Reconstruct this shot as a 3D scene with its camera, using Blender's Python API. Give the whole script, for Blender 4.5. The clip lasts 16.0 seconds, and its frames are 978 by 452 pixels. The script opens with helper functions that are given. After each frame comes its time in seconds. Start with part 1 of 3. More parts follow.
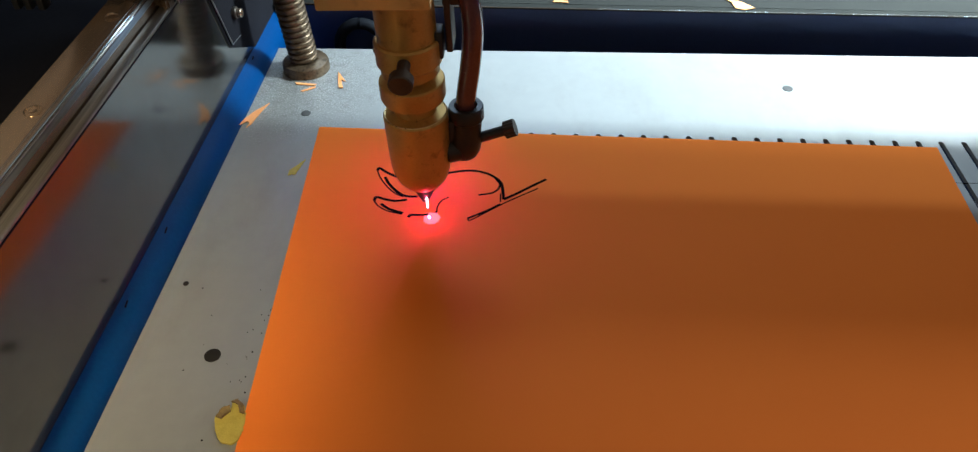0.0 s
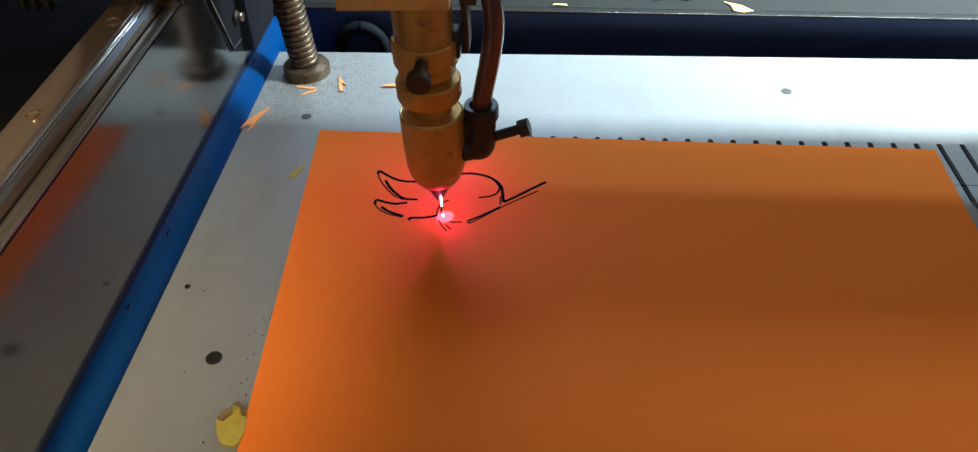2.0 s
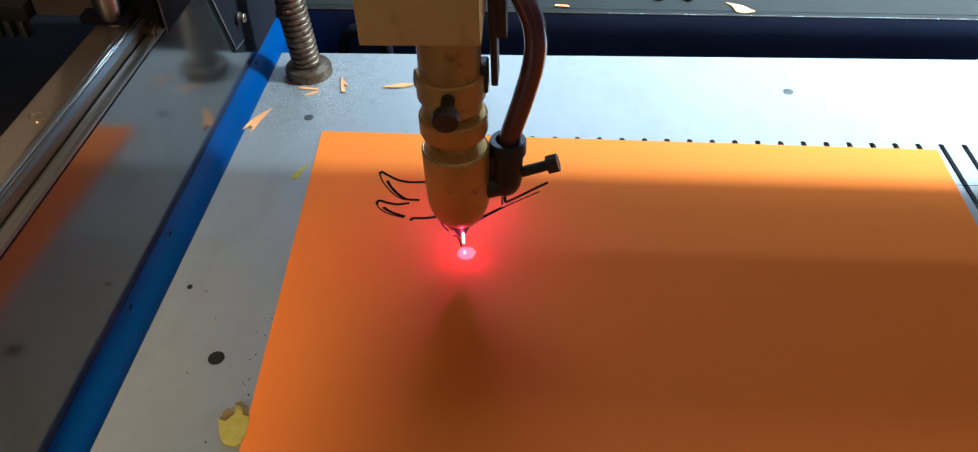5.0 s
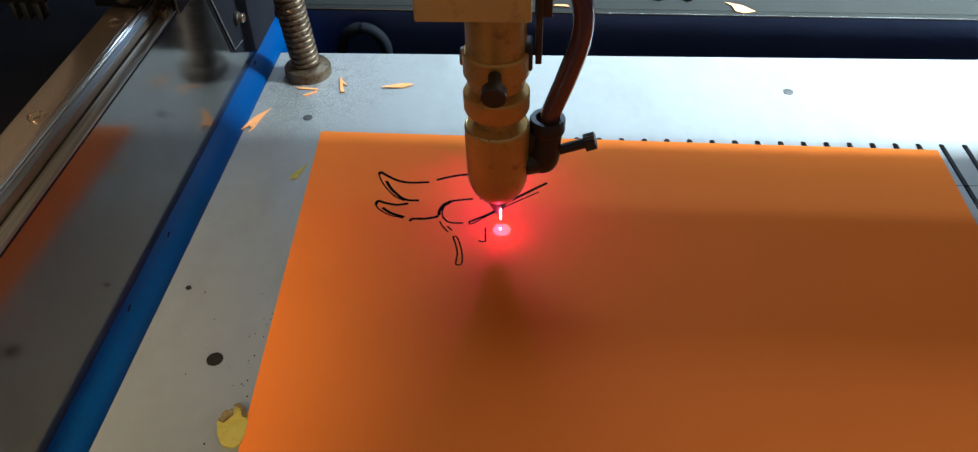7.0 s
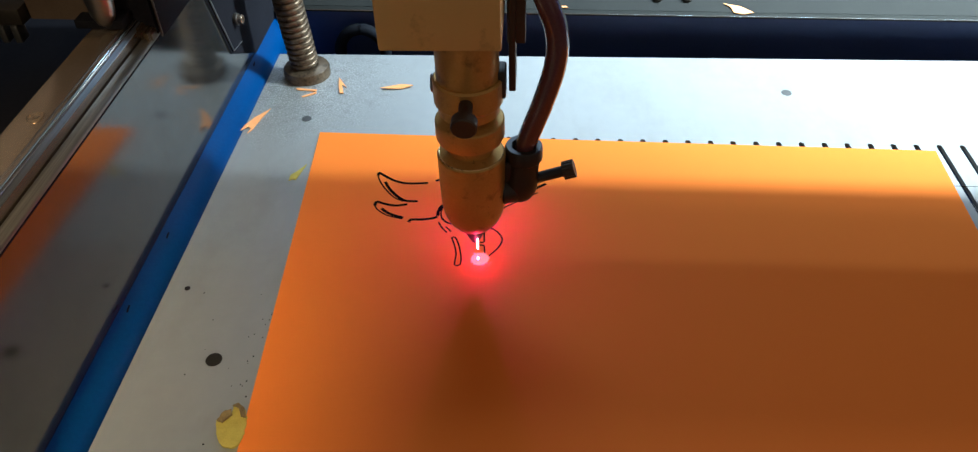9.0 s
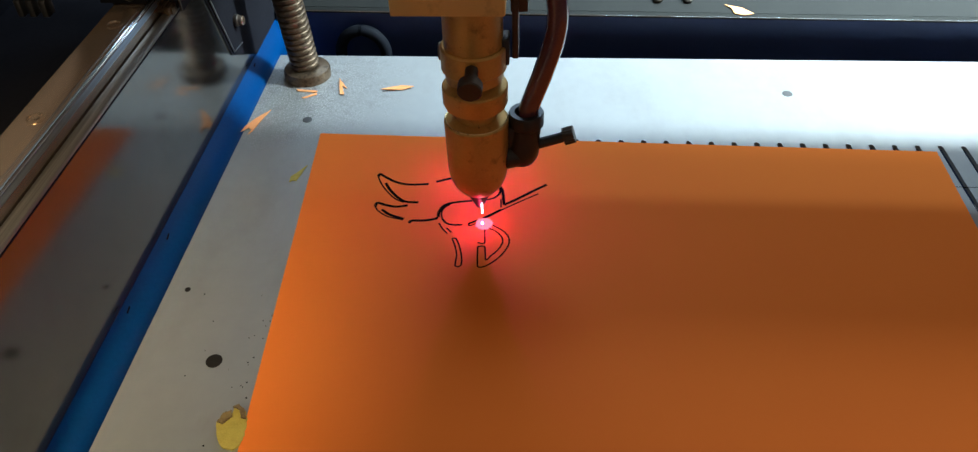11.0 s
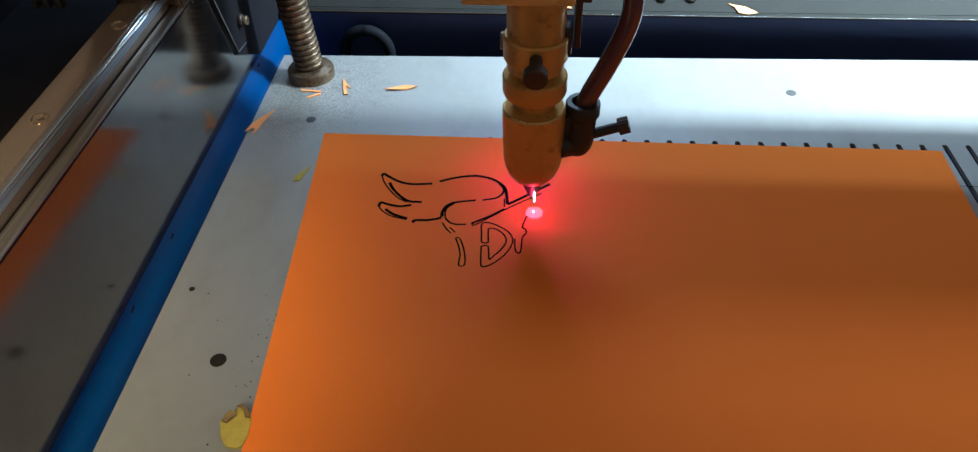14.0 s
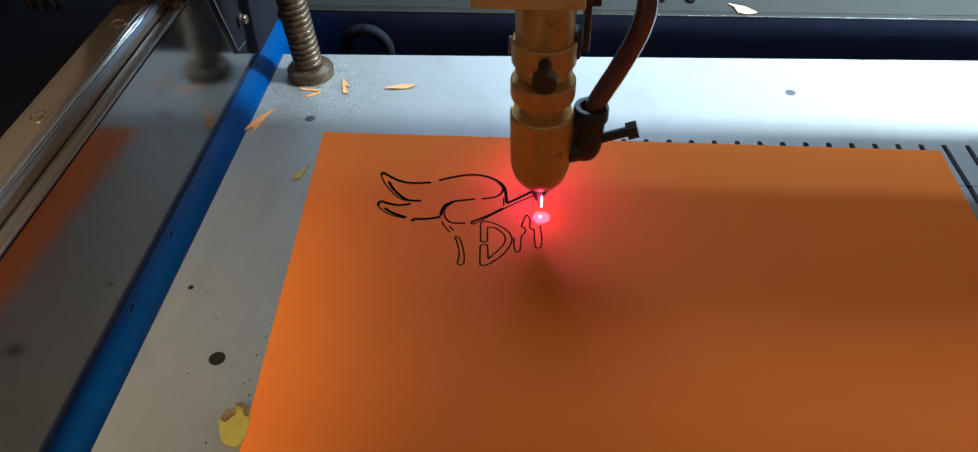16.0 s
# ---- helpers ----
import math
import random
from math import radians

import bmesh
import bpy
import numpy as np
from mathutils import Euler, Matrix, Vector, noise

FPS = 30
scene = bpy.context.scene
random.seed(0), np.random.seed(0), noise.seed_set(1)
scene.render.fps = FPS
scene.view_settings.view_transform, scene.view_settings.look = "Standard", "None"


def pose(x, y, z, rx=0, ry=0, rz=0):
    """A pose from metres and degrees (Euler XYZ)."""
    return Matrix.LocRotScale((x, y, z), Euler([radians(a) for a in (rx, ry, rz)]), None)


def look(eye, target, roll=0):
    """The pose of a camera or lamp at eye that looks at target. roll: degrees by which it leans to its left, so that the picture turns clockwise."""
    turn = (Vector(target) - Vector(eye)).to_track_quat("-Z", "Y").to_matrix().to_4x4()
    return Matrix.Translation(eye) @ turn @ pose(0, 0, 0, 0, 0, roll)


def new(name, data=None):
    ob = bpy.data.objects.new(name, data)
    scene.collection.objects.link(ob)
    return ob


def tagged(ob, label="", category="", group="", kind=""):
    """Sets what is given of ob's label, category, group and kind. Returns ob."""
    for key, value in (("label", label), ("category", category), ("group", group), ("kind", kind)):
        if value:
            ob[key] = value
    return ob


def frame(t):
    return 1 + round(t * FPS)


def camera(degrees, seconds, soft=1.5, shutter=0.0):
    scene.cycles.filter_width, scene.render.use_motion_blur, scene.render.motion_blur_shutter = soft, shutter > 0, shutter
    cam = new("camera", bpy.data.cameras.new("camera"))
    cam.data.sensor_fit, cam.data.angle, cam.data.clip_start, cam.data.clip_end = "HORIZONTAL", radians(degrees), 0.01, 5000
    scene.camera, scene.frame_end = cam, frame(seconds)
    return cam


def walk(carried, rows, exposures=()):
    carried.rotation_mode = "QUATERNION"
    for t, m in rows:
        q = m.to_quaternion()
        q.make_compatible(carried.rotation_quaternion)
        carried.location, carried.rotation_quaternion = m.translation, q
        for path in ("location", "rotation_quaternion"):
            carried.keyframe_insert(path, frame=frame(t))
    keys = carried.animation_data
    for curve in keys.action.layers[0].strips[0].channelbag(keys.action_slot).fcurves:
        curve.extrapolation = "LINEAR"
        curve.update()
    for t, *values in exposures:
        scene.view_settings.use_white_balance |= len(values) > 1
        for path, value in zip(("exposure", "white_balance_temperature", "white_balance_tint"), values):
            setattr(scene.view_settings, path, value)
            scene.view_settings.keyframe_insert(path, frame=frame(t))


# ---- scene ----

# camera
cam = camera(63.13, 16.0, soft=1.25)
PATH = [
    (0, (0.1015, -0.3180, 0.2294), (0.0848, -0.0235, -0.0408), -0.38),
    (0.5, (0.1023, -0.3176, 0.2295), (0.0847, -0.0233, -0.0408), -0.59),
    (1, (0.1023, -0.3179, 0.2297), (0.0847, -0.0233, -0.0403), -0.63),
    (1.5, (0.1020, -0.3184, 0.2303), (0.0847, -0.0236, -0.0395), -0.56),
    (2, (0.1019, -0.3189, 0.2307), (0.0848, -0.0238, -0.0388), -0.52),
    (2.5, (0.1021, -0.3192, 0.2309), (0.0849, -0.0240, -0.0384), -0.53),
    (3, (0.1022, -0.3195, 0.2309), (0.0848, -0.0241, -0.0383), -0.58),
    (3.5, (0.1021, -0.3195, 0.2305), (0.0844, -0.0239, -0.0383), -0.64),
    (4, (0.1021, -0.3197, 0.2303), (0.0838, -0.0238, -0.0383), -0.72),
    (6.5, (0.1020, -0.3188, 0.2308), (0.0840, -0.0236, -0.0385), -0.66),
    (7, (0.1021, -0.3186, 0.2303), (0.0841, -0.0232, -0.0387), -0.68),
    (7.5, (0.1025, -0.3186, 0.2302), (0.0843, -0.0230, -0.0386), -0.71),
    (8, (0.1024, -0.3188, 0.2302), (0.0844, -0.0230, -0.0384), -0.66),
    (8.5, (0.1021, -0.3191, 0.2301), (0.0845, -0.0231, -0.0383), -0.61),
    (9, (0.1024, -0.3192, 0.2303), (0.0847, -0.0232, -0.0381), -0.66),
    (11.5, (0.1024, -0.3190, 0.2298), (0.0841, -0.0225, -0.0379), -0.76),
    (12, (0.1027, -0.3190, 0.2303), (0.0835, -0.0228, -0.0378), -0.90),
    (12.5, (0.1026, -0.3193, 0.2305), (0.0831, -0.0231, -0.0376), -0.95),
    (13, (0.1025, -0.3196, 0.2304), (0.0828, -0.0232, -0.0376), -0.95),
    (13.5, (0.1026, -0.3196, 0.2301), (0.0827, -0.0231, -0.0377), -0.97),
    (14, (0.1027, -0.3193, 0.2299), (0.0826, -0.0229, -0.0380), -1.01),
    (14.5, (0.1027, -0.3191, 0.2300), (0.0823, -0.0229, -0.0381), -1.03),
    (15, (0.1027, -0.3190, 0.2302), (0.0824, -0.0230, -0.0381), -1.01),
    (15.5, (0.1028, -0.3193, 0.2302), (0.0827, -0.0232, -0.0380), -0.98),
    (16, (0.1028, -0.3197, 0.2295), (0.0830, -0.0232, -0.0383), -0.89),
]
EXPOSURES = [(0, 0.64, 6220, 10), (2.4, 0.64, 6220, 10), (3.0, 0.66, 5600, 10), (4.2, 0.66, 5350, 10), (6.3, 0.62, 6050, 10), (7.3, 0.62, 5950, 10), (9.2, 0.62, 6000, 10), (11.5, 0.6, 6100, 10), (14.0, 0.60, 5850, 10), (16, 0.60, 5850, 10)]
walk(cam, [(t, look(e, a, r)) for t, e, a, r in PATH], EXPOSURES)

# light: an LED strip in the lid over the bed, a warm room lamp at the front left, added fills
world = bpy.data.worlds.new("room_air")
world.use_nodes = True
scene.world = world
world.node_tree.nodes["Background"].inputs[0].default_value = (0.68, 0.51, 0.365, 1)
world.node_tree.nodes["Background"].inputs[1].default_value = 0.172


def area_lamp(name, eye, target, sx, sy, watts, colour):
    data = bpy.data.lights.new(name, "AREA")
    data.shape, data.size, data.size_y, data.energy, data.color = "RECTANGLE", sx, sy, watts, colour
    ob = new(name, data)
    ob.matrix_world = look(eye, target)
    return ob


area_lamp("led_strip_front", (0.47, 0.10, 0.36), (0.47, 0.68, 0.0), 0.44, 0.075, 15.0, (0.80, 0.96, 1.0))
# weak extra lamp at the strip's place, added to brighten the front of the card
area_lamp("led_front_fill", (0.47, 0.10, 0.36), (0.47, 0.06, 0.0), 0.44, 0.048, 0.55, (0.92, 0.96, 0.96))
area_lamp("led_strip_rear", (0.44, 0.164, 0.36), (0.44, 0.55, 0.0), 0.54, 0.048, 1.8, (0.58, 0.82, 1.0))
# added cool fill from behind, no known source; softens shade and blues the rear bed
area_lamp("rear_fill", (0.105, 0.42, 0.40), (0.10, -0.09, 0.0), 0.36, 0.10, 0.80, (0.55, 0.78, 1.0))
room = area_lamp("room_lamp", (-0.07, -0.78, 0.64), (-0.074, -0.15, 0.0), 0.05, 0.08, 0.078, (1.0, 0.80, 0.46))
room.data.spread = radians(17)


# materials
def material(name):
    m = bpy.data.materials.new(name)
    m.use_nodes = True
    nt = m.node_tree
    return m, nt, nt.nodes["Principled BSDF"]


def surface(name, a, b, rough=0.5, metal=0.0, scale=120.0, fine=1500.0, bump=0.1, mix=0.5, stretch=(1, 1, 1), rough_var=0.1,
            specular=0.5, coat=0.0):
    """Two colours mixed by noise at two scales, with a fine relief."""
    m, nt, p = material(name)
    n, l = nt.nodes, nt.links
    co = n.new("ShaderNodeTexCoord")
    mp = n.new("ShaderNodeMapping")
    mp.inputs["Scale"].default_value = stretch
    l.new(co.outputs["Object"], mp.inputs["Vector"])
    big, small = n.new("ShaderNodeTexNoise"), n.new("ShaderNodeTexNoise")
    big.inputs["Scale"].default_value, small.inputs["Scale"].default_value = scale, fine
    big.inputs["Detail"].default_value, small.inputs["Detail"].default_value = 4, 3
    for t in (big, small):
        l.new(mp.outputs["Vector"], t.inputs["Vector"])
    add = n.new("ShaderNodeMath")
    add.operation = "MULTIPLY_ADD"
    add.inputs[1].default_value = 0.45
    l.new(small.outputs["Fac"], add.inputs[0])
    sc = n.new("ShaderNodeMath")
    sc.operation = "MULTIPLY"
    sc.inputs[1].default_value = 0.55
    l.new(big.outputs["Fac"], sc.inputs[0])
    l.new(sc.outputs[0], add.inputs[2])
    ramp = n.new("ShaderNodeMapRange")
    ramp.inputs["From Min"].default_value, ramp.inputs["From Max"].default_value = 0.5 - 0.25 / max(mix, 0.01) * 0.5, 0.5 + 0.25 / max(mix, 0.01) * 0.5
    l.new(add.outputs[0], ramp.inputs["Value"])
    col = n.new("ShaderNodeMix")
    col.data_type = "RGBA"
    col.inputs["A"].default_value, col.inputs["B"].default_value = (*a, 1), (*b, 1)
    l.new(ramp.outputs[0], col.inputs["Factor"])
    l.new(col.outputs["Result"], p.inputs["Base Color"])
    rr = n.new("ShaderNodeMapRange")
    rr.inputs["To Min"].default_value, rr.inputs["To Max"].default_value = max(rough - rough_var, 0.02), min(rough + rough_var, 1)
    l.new(add.outputs[0], rr.inputs["Value"])
    l.new(rr.outputs[0], p.inputs["Roughness"])
    p.inputs["Metallic"].default_value = metal
    p.inputs["Specular IOR Level"].default_value = specular
    p.inputs["Coat Weight"].default_value = coat
    bp = n.new("ShaderNodeBump")
    bp.inputs["Strength"].default_value, bp.inputs["Distance"].default_value = bump, 0.0003
    l.new(small.outputs["Fac"], bp.inputs["Height"])
    l.new(bp.outputs["Normal"], p.inputs["Normal"])
    return m


def glow(name, colour, strength):
    m, nt, p = material(name)
    p.inputs["Base Color"].default_value = (0.05, 0.01, 0.01, 1)
    p.inputs["Specular IOR Level"].default_value = 0.0
    p.inputs["Emission Color"].default_value = (*colour, 1)
    p.inputs["Emission Strength"].default_value = strength
    return m


LEDGE = surface("oily_ledge", (0.10, 0.09, 0.075), (0.30, 0.28, 0.25), 0.34, 0.7, 500, 2000, 0.03, 0.6, stretch=(1, 0.012, 1), rough_var=0.12)
STEEL_BED = surface("brushed_bed_steel", (0.29, 0.30, 0.29), (0.365, 0.37, 0.355), 0.50, 0.45, 14, 160, 0.02, 0.35)
CARD = surface("orange_card", (0.90, 0.208, 0.021), (0.93, 0.230, 0.028), 0.75, 0.0, 30, 2500, 0.06, 0.4, specular=0.15)
SCRAP = surface("orange_card_scrap", (0.86, 0.34, 0.10), (0.92, 0.42, 0.16), 0.75, 0.0, 90, 2500, 0.05)
YELLOW = surface("faded_yellow_card", (0.36, 0.28, 0.035), (0.54, 0.43, 0.08), 0.8, 0.0, 300, 2000, 0.1)
BROWN = surface("scorched_card", (0.08, 0.045, 0.02), (0.32, 0.22, 0.07), 0.8, 0.0, 400, 2000, 0.1)
CHAR = surface("charred_cut", (0.003, 0.002, 0.0015), (0.010, 0.005, 0.003), 0.95, 0.0, 500, 3000, 0.2, specular=0.03)
BLUE = surface("blue_enamel", (0.0008, 0.036, 0.135), (0.0014, 0.052, 0.185), 0.42, 0.0, 40, 700, 0.05, specular=0.08)
NAVY = surface("navy_enamel", (0.028, 0.052, 0.150), (0.040, 0.070, 0.190), 0.5, 0.0, 30, 600, 0.05)
PANEL = surface("polished_side_panel", (0.158, 0.153, 0.141), (0.208, 0.203, 0.188), 0.13, 0.86, 25, 500, 0.01, rough_var=0.04)
RAIL = surface("ground_rail_steel", (0.38, 0.285, 0.205), (0.58, 0.46, 0.35), 0.22, 0.8, 260, 1800, 0.02, 0.5, stretch=(1, 0.012, 1), rough_var=0.10)
ALU = surface("extruded_aluminium", (0.20, 0.20, 0.195), (0.28, 0.28, 0.275), 0.34, 0.9, 40, 900, 0.05, stretch=(0.1, 1, 1))
RACE = surface("slanting_race", (0.10, 0.11, 0.115), (0.22, 0.24, 0.26), 0.45, 0.7, 900, 2500, 0.03, 1.0, stretch=(1, 0.012, 1), rough_var=0.15)
POLISHED = surface("highlight_line", (0.50, 0.52, 0.54), (0.62, 0.63, 0.65), 0.16, 1.0, 60, 900, 0.02, stretch=(1, 0.1, 1))
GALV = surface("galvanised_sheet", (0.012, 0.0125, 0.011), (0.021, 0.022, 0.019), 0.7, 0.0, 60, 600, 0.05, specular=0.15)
BRASS = surface("dull_brass", (0.50, 0.285, 0.065), (0.64, 0.39, 0.11), 0.44, 0.50, 90, 1200, 0.08)
BRASS_BLOCK = surface("anodised_gold_block", (0.68, 0.46, 0.15), (0.74, 0.52, 0.19), 0.5, 0.2, 70, 1500, 0.03, 0.3)
DARK_STEEL = surface("dark_oxide_steel", (0.05, 0.042, 0.035), (0.09, 0.075, 0.06), 0.5, 0.7, 120, 1500, 0.1)
BLACK = surface("black_plastic", (0.010, 0.010, 0.010), (0.020, 0.019, 0.018), 0.42, 0.0, 120, 1500, 0.05)
RUBBER = surface("dark_hose", (0.085, 0.022, 0.028), (0.13, 0.045, 0.050), 0.24, 0.0, 120, 1500, 0.02, coat=0.7)
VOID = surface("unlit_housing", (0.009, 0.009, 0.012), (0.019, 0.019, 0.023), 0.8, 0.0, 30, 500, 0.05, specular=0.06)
GREY_RUBBER = surface("grey_tubing", (0.006, 0.007, 0.010), (0.010, 0.012, 0.016), 0.7, 0.0, 60, 900, 0.05, specular=0.1)
SCREW = surface("greasy_screw_steel", (0.070, 0.044, 0.024), (0.25, 0.180, 0.115), 0.40, 0.7, 260, 1200, 0.15)
PLUG = surface("dark_plug", (0.010, 0.008, 0.006), (0.020, 0.017, 0.013), 0.7, 0.0, 200, 1500, 0.1, specular=0.15)
GREY_PLUG = surface("grey_plug", (0.05, 0.05, 0.05), (0.10, 0.10, 0.095), 0.5, 0.3, 200, 1500, 0.1)
RED = glow("red_glint", (1.0, 0.45, 0.50), 5.0)
SPOT = glow("pink_bloom", (1.0, 0.20, 0.21), 1.0)
DIODE = glow("red_diode", (1.0, 0.0, 1.7), 780.0)
CORE = glow("burning_core", (1.0, 0.008, 0.14), 700.0)


def dusty(m, centre, radius):
    """Pale and dark dust grains strewn round a place on the bed."""
    nt = m.node_tree
    n, l = nt.nodes, nt.links
    p = n["Principled BSDF"]
    before = p.inputs["Base Color"].links[0].from_socket
    geo = n.new("ShaderNodeNewGeometry")
    dist = n.new("ShaderNodeVectorMath")
    dist.operation = "DISTANCE"
    dist.inputs[1].default_value = centre
    l.new(geo.outputs["Position"], dist.inputs[0])
    ragged = n.new("ShaderNodeTexNoise")
    ragged.inputs["Scale"].default_value = 90
    l.new(geo.outputs["Position"], ragged.inputs["Vector"])
    off = n.new("ShaderNodeMath")
    off.operation = "MULTIPLY_ADD"
    off.inputs[1].default_value = 0.05
    l.new(ragged.outputs["Fac"], off.inputs[0])
    l.new(dist.outputs["Value"], off.inputs[2])
    near = n.new("ShaderNodeMapRange")
    near.inputs["From Min"].default_value, near.inputs["From Max"].default_value = radius + 0.025, 0.025
    l.new(off.outputs[0], near.inputs["Value"])
    for scale, lo, hi, colour in ((160, 0.48, 0.72, (0.17, 0.165, 0.15, 1)), (700, 0.47, 0.66, (0.20, 0.195, 0.18, 1)), (1500, 0.55, 0.64, (0.80, 0.80, 0.78, 1))):
        grain = n.new("ShaderNodeTexNoise")
        grain.inputs["Scale"].default_value, grain.inputs["Detail"].default_value = scale, 5
        l.new(geo.outputs["Position"], grain.inputs["Vector"])
        cut = n.new("ShaderNodeMapRange")
        cut.inputs["From Min"].default_value, cut.inputs["From Max"].default_value = lo, hi
        l.new(grain.outputs["Fac"], cut.inputs["Value"])
        both = n.new("ShaderNodeMath")
        both.operation = "MULTIPLY"
        l.new(cut.outputs[0], both.inputs[0])
        l.new(near.outputs[0], both.inputs[1])
        mix = n.new("ShaderNodeMix")
        mix.data_type = "RGBA"
        l.new(both.outputs[0], mix.inputs["Factor"])
        l.new(before, mix.inputs["A"])
        mix.inputs["B"].default_value = colour
        before = mix.outputs["Result"]
    l.new(before, p.inputs["Base Color"])


dusty(STEEL_BED, (-0.020, 0.045, 0.0), 0.062)


def grimy(m, colour, scale, lo, hi, stretch=(1, 1, 1), amount=0.8):
    """Patches of dark grime with ragged rims, in the thing's own space."""
    nt = m.node_tree
    n, l = nt.nodes, nt.links
    p = n["Principled BSDF"]
    before = p.inputs["Base Color"].links[0].from_socket
    co, mp = n.new("ShaderNodeTexCoord"), n.new("ShaderNodeMapping")
    mp.inputs["Scale"].default_value = stretch
    l.new(co.outputs["Object"], mp.inputs["Vector"])
    t = n.new("ShaderNodeTexNoise")
    t.inputs["Scale"].default_value, t.inputs["Detail"].default_value, t.inputs["Roughness"].default_value = scale, 7, 0.65
    l.new(mp.outputs["Vector"], t.inputs["Vector"])
    cut = n.new("ShaderNodeMapRange")
    cut.inputs["From Min"].default_value, cut.inputs["From Max"].default_value, cut.inputs["To Max"].default_value = lo, hi, amount
    l.new(t.outputs["Fac"], cut.inputs["Value"])
    mix = n.new("ShaderNodeMix")
    mix.data_type = "RGBA"
    l.new(cut.outputs[0], mix.inputs["Factor"])
    l.new(before, mix.inputs["A"])
    mix.inputs["B"].default_value = (*colour, 1)
    l.new(mix.outputs["Result"], p.inputs["Base Color"])


grimy(BRASS, (0.09, 0.045, 0.02), 130, 0.56, 0.74, amount=0.7)
grimy(BRASS, (0.05, 0.03, 0.015), 420, 0.66, 0.72, stretch=(1, 1, 0.35), amount=0.8)
grimy(BRASS_BLOCK, (0.25, 0.13, 0.04), 90, 0.58, 0.75, amount=0.6)
grimy(STEEL_BED, (0.21, 0.205, 0.18), 22, 0.48, 0.80, stretch=(1, 0.45, 1), amount=0.6)
grimy(SCREW, (0.020, 0.013, 0.008), 300, 0.50, 0.66)
grimy(RAIL, (0.11, 0.075, 0.05), 40, 0.52, 0.74, stretch=(1, 0.25, 1), amount=0.6)
grimy(PANEL, (0.11, 0.10, 0.08), 28, 0.50, 0.78, amount=0.5)
CAST = surface("brown_cast_metal", (0.17, 0.115, 0.075), (0.25, 0.175, 0.12), 0.5, 0.2, 90, 1200, 0.1)
WORN_BRASS = surface("worn_bright_brass", (0.66, 0.46, 0.18), (0.78, 0.58, 0.28), 0.28, 0.85, 200, 1500, 0.03)


# building helpers
def finish(bm, name, mat, smooth=True):
    bmesh.ops.recalc_face_normals(bm, faces=bm.faces)
    me = bpy.data.meshes.new(name)
    bm.to_mesh(me)
    bm.free()
    me.materials.append(mat)
    if smooth:
        me.polygons.foreach_set("use_smooth", [True] * len(me.polygons))
        me.set_sharp_from_angle(angle=radians(35))
    return me


def part(name, bm, mat, parent=None, label="", smooth=True):
    ob = new(name, finish(bm, name, mat, smooth))
    ob.parent = parent
    if label:
        tagged(ob, label)
    return ob


def add_box(bm, lo, hi, bevel=0.0):
    r = bmesh.ops.create_cube(bm, size=1.0)
    vs = r["verts"]
    for v in vs:
        v.co = Vector([lo[i] + (v.co[i] + 0.5) * (hi[i] - lo[i]) for i in range(3)])
    if bevel:
        es = list({e for v in vs for e in v.link_edges})
        bmesh.ops.bevel(bm, geom=es, offset=bevel, segments=2, affect="EDGES", profile=0.5)
    return bm


def box(lo, hi, bevel=0.0):
    return add_box(bmesh.new(), lo, hi, bevel)


def add_lathe(bm, profile, seg=40, m=None):
    """Turn (radius, z) points round the z axis, then lay by m."""
    rings = []
    for r, z in profile:
        if r < 1e-6:
            rings.append([bm.verts.new((0, 0, z))])
        else:
            rings.append([bm.verts.new((r * math.cos(2 * math.pi * k / seg), r * math.sin(2 * math.pi * k / seg), z)) for k in range(seg)])
    for a, b in zip(rings, rings[1:]):
        for k in range(seg):
            q = [a[k % len(a)], a[(k + 1) % len(a)], b[(k + 1) % len(b)], b[k % len(b)]]
            u = list(dict.fromkeys(q))
            if len(u) > 2:
                bm.faces.new(u)
    for ring in (rings[0], rings[-1]):
        if len(ring) > 2:
            bm.faces.new(ring)
    if m is not None:
        bmesh.ops.transform(bm, matrix=m, verts=[v for ring in rings for v in ring])
    return bm


def lathe(profile, seg=40, m=None):
    return add_lathe(bmesh.new(), profile, seg, m)


def along(a, b):
    """The pose that carries the z axis from a towards b."""
    a, b = Vector(a), Vector(b)
    return Matrix.Translation(a) @ (b - a).to_track_quat("Z", "Y").to_matrix().to_4x4()


def rod(a, b, r, seg=20, bevel=0.0):
    n = (Vector(b) - Vector(a)).length
    c = bevel
    return lathe([(r - c, 0), (r, c), (r, n - c), (r - c, n)] if c else [(r, 0), (r, n)], seg, along(a, b))


def smooth_line(pts, n=8):
    """A rounded line through the points."""
    p = [Vector(q) for q in pts]
    p = [2 * p[0] - p[1]] + p + [2 * p[-1] - p[-2]]
    out = []
    for i in range(1, len(p) - 2):
        for k in range(n):
            t = k / n
            a, b, c, d = p[i - 1], p[i], p[i + 1], p[i + 2]
            out.append(0.5 * (2 * b + (c - a) * t + (2 * a - 5 * b + 4 * c - d) * t * t + (3 * b - a - 3 * c + d) * t ** 3))
    out.append(p[-2])
    return out


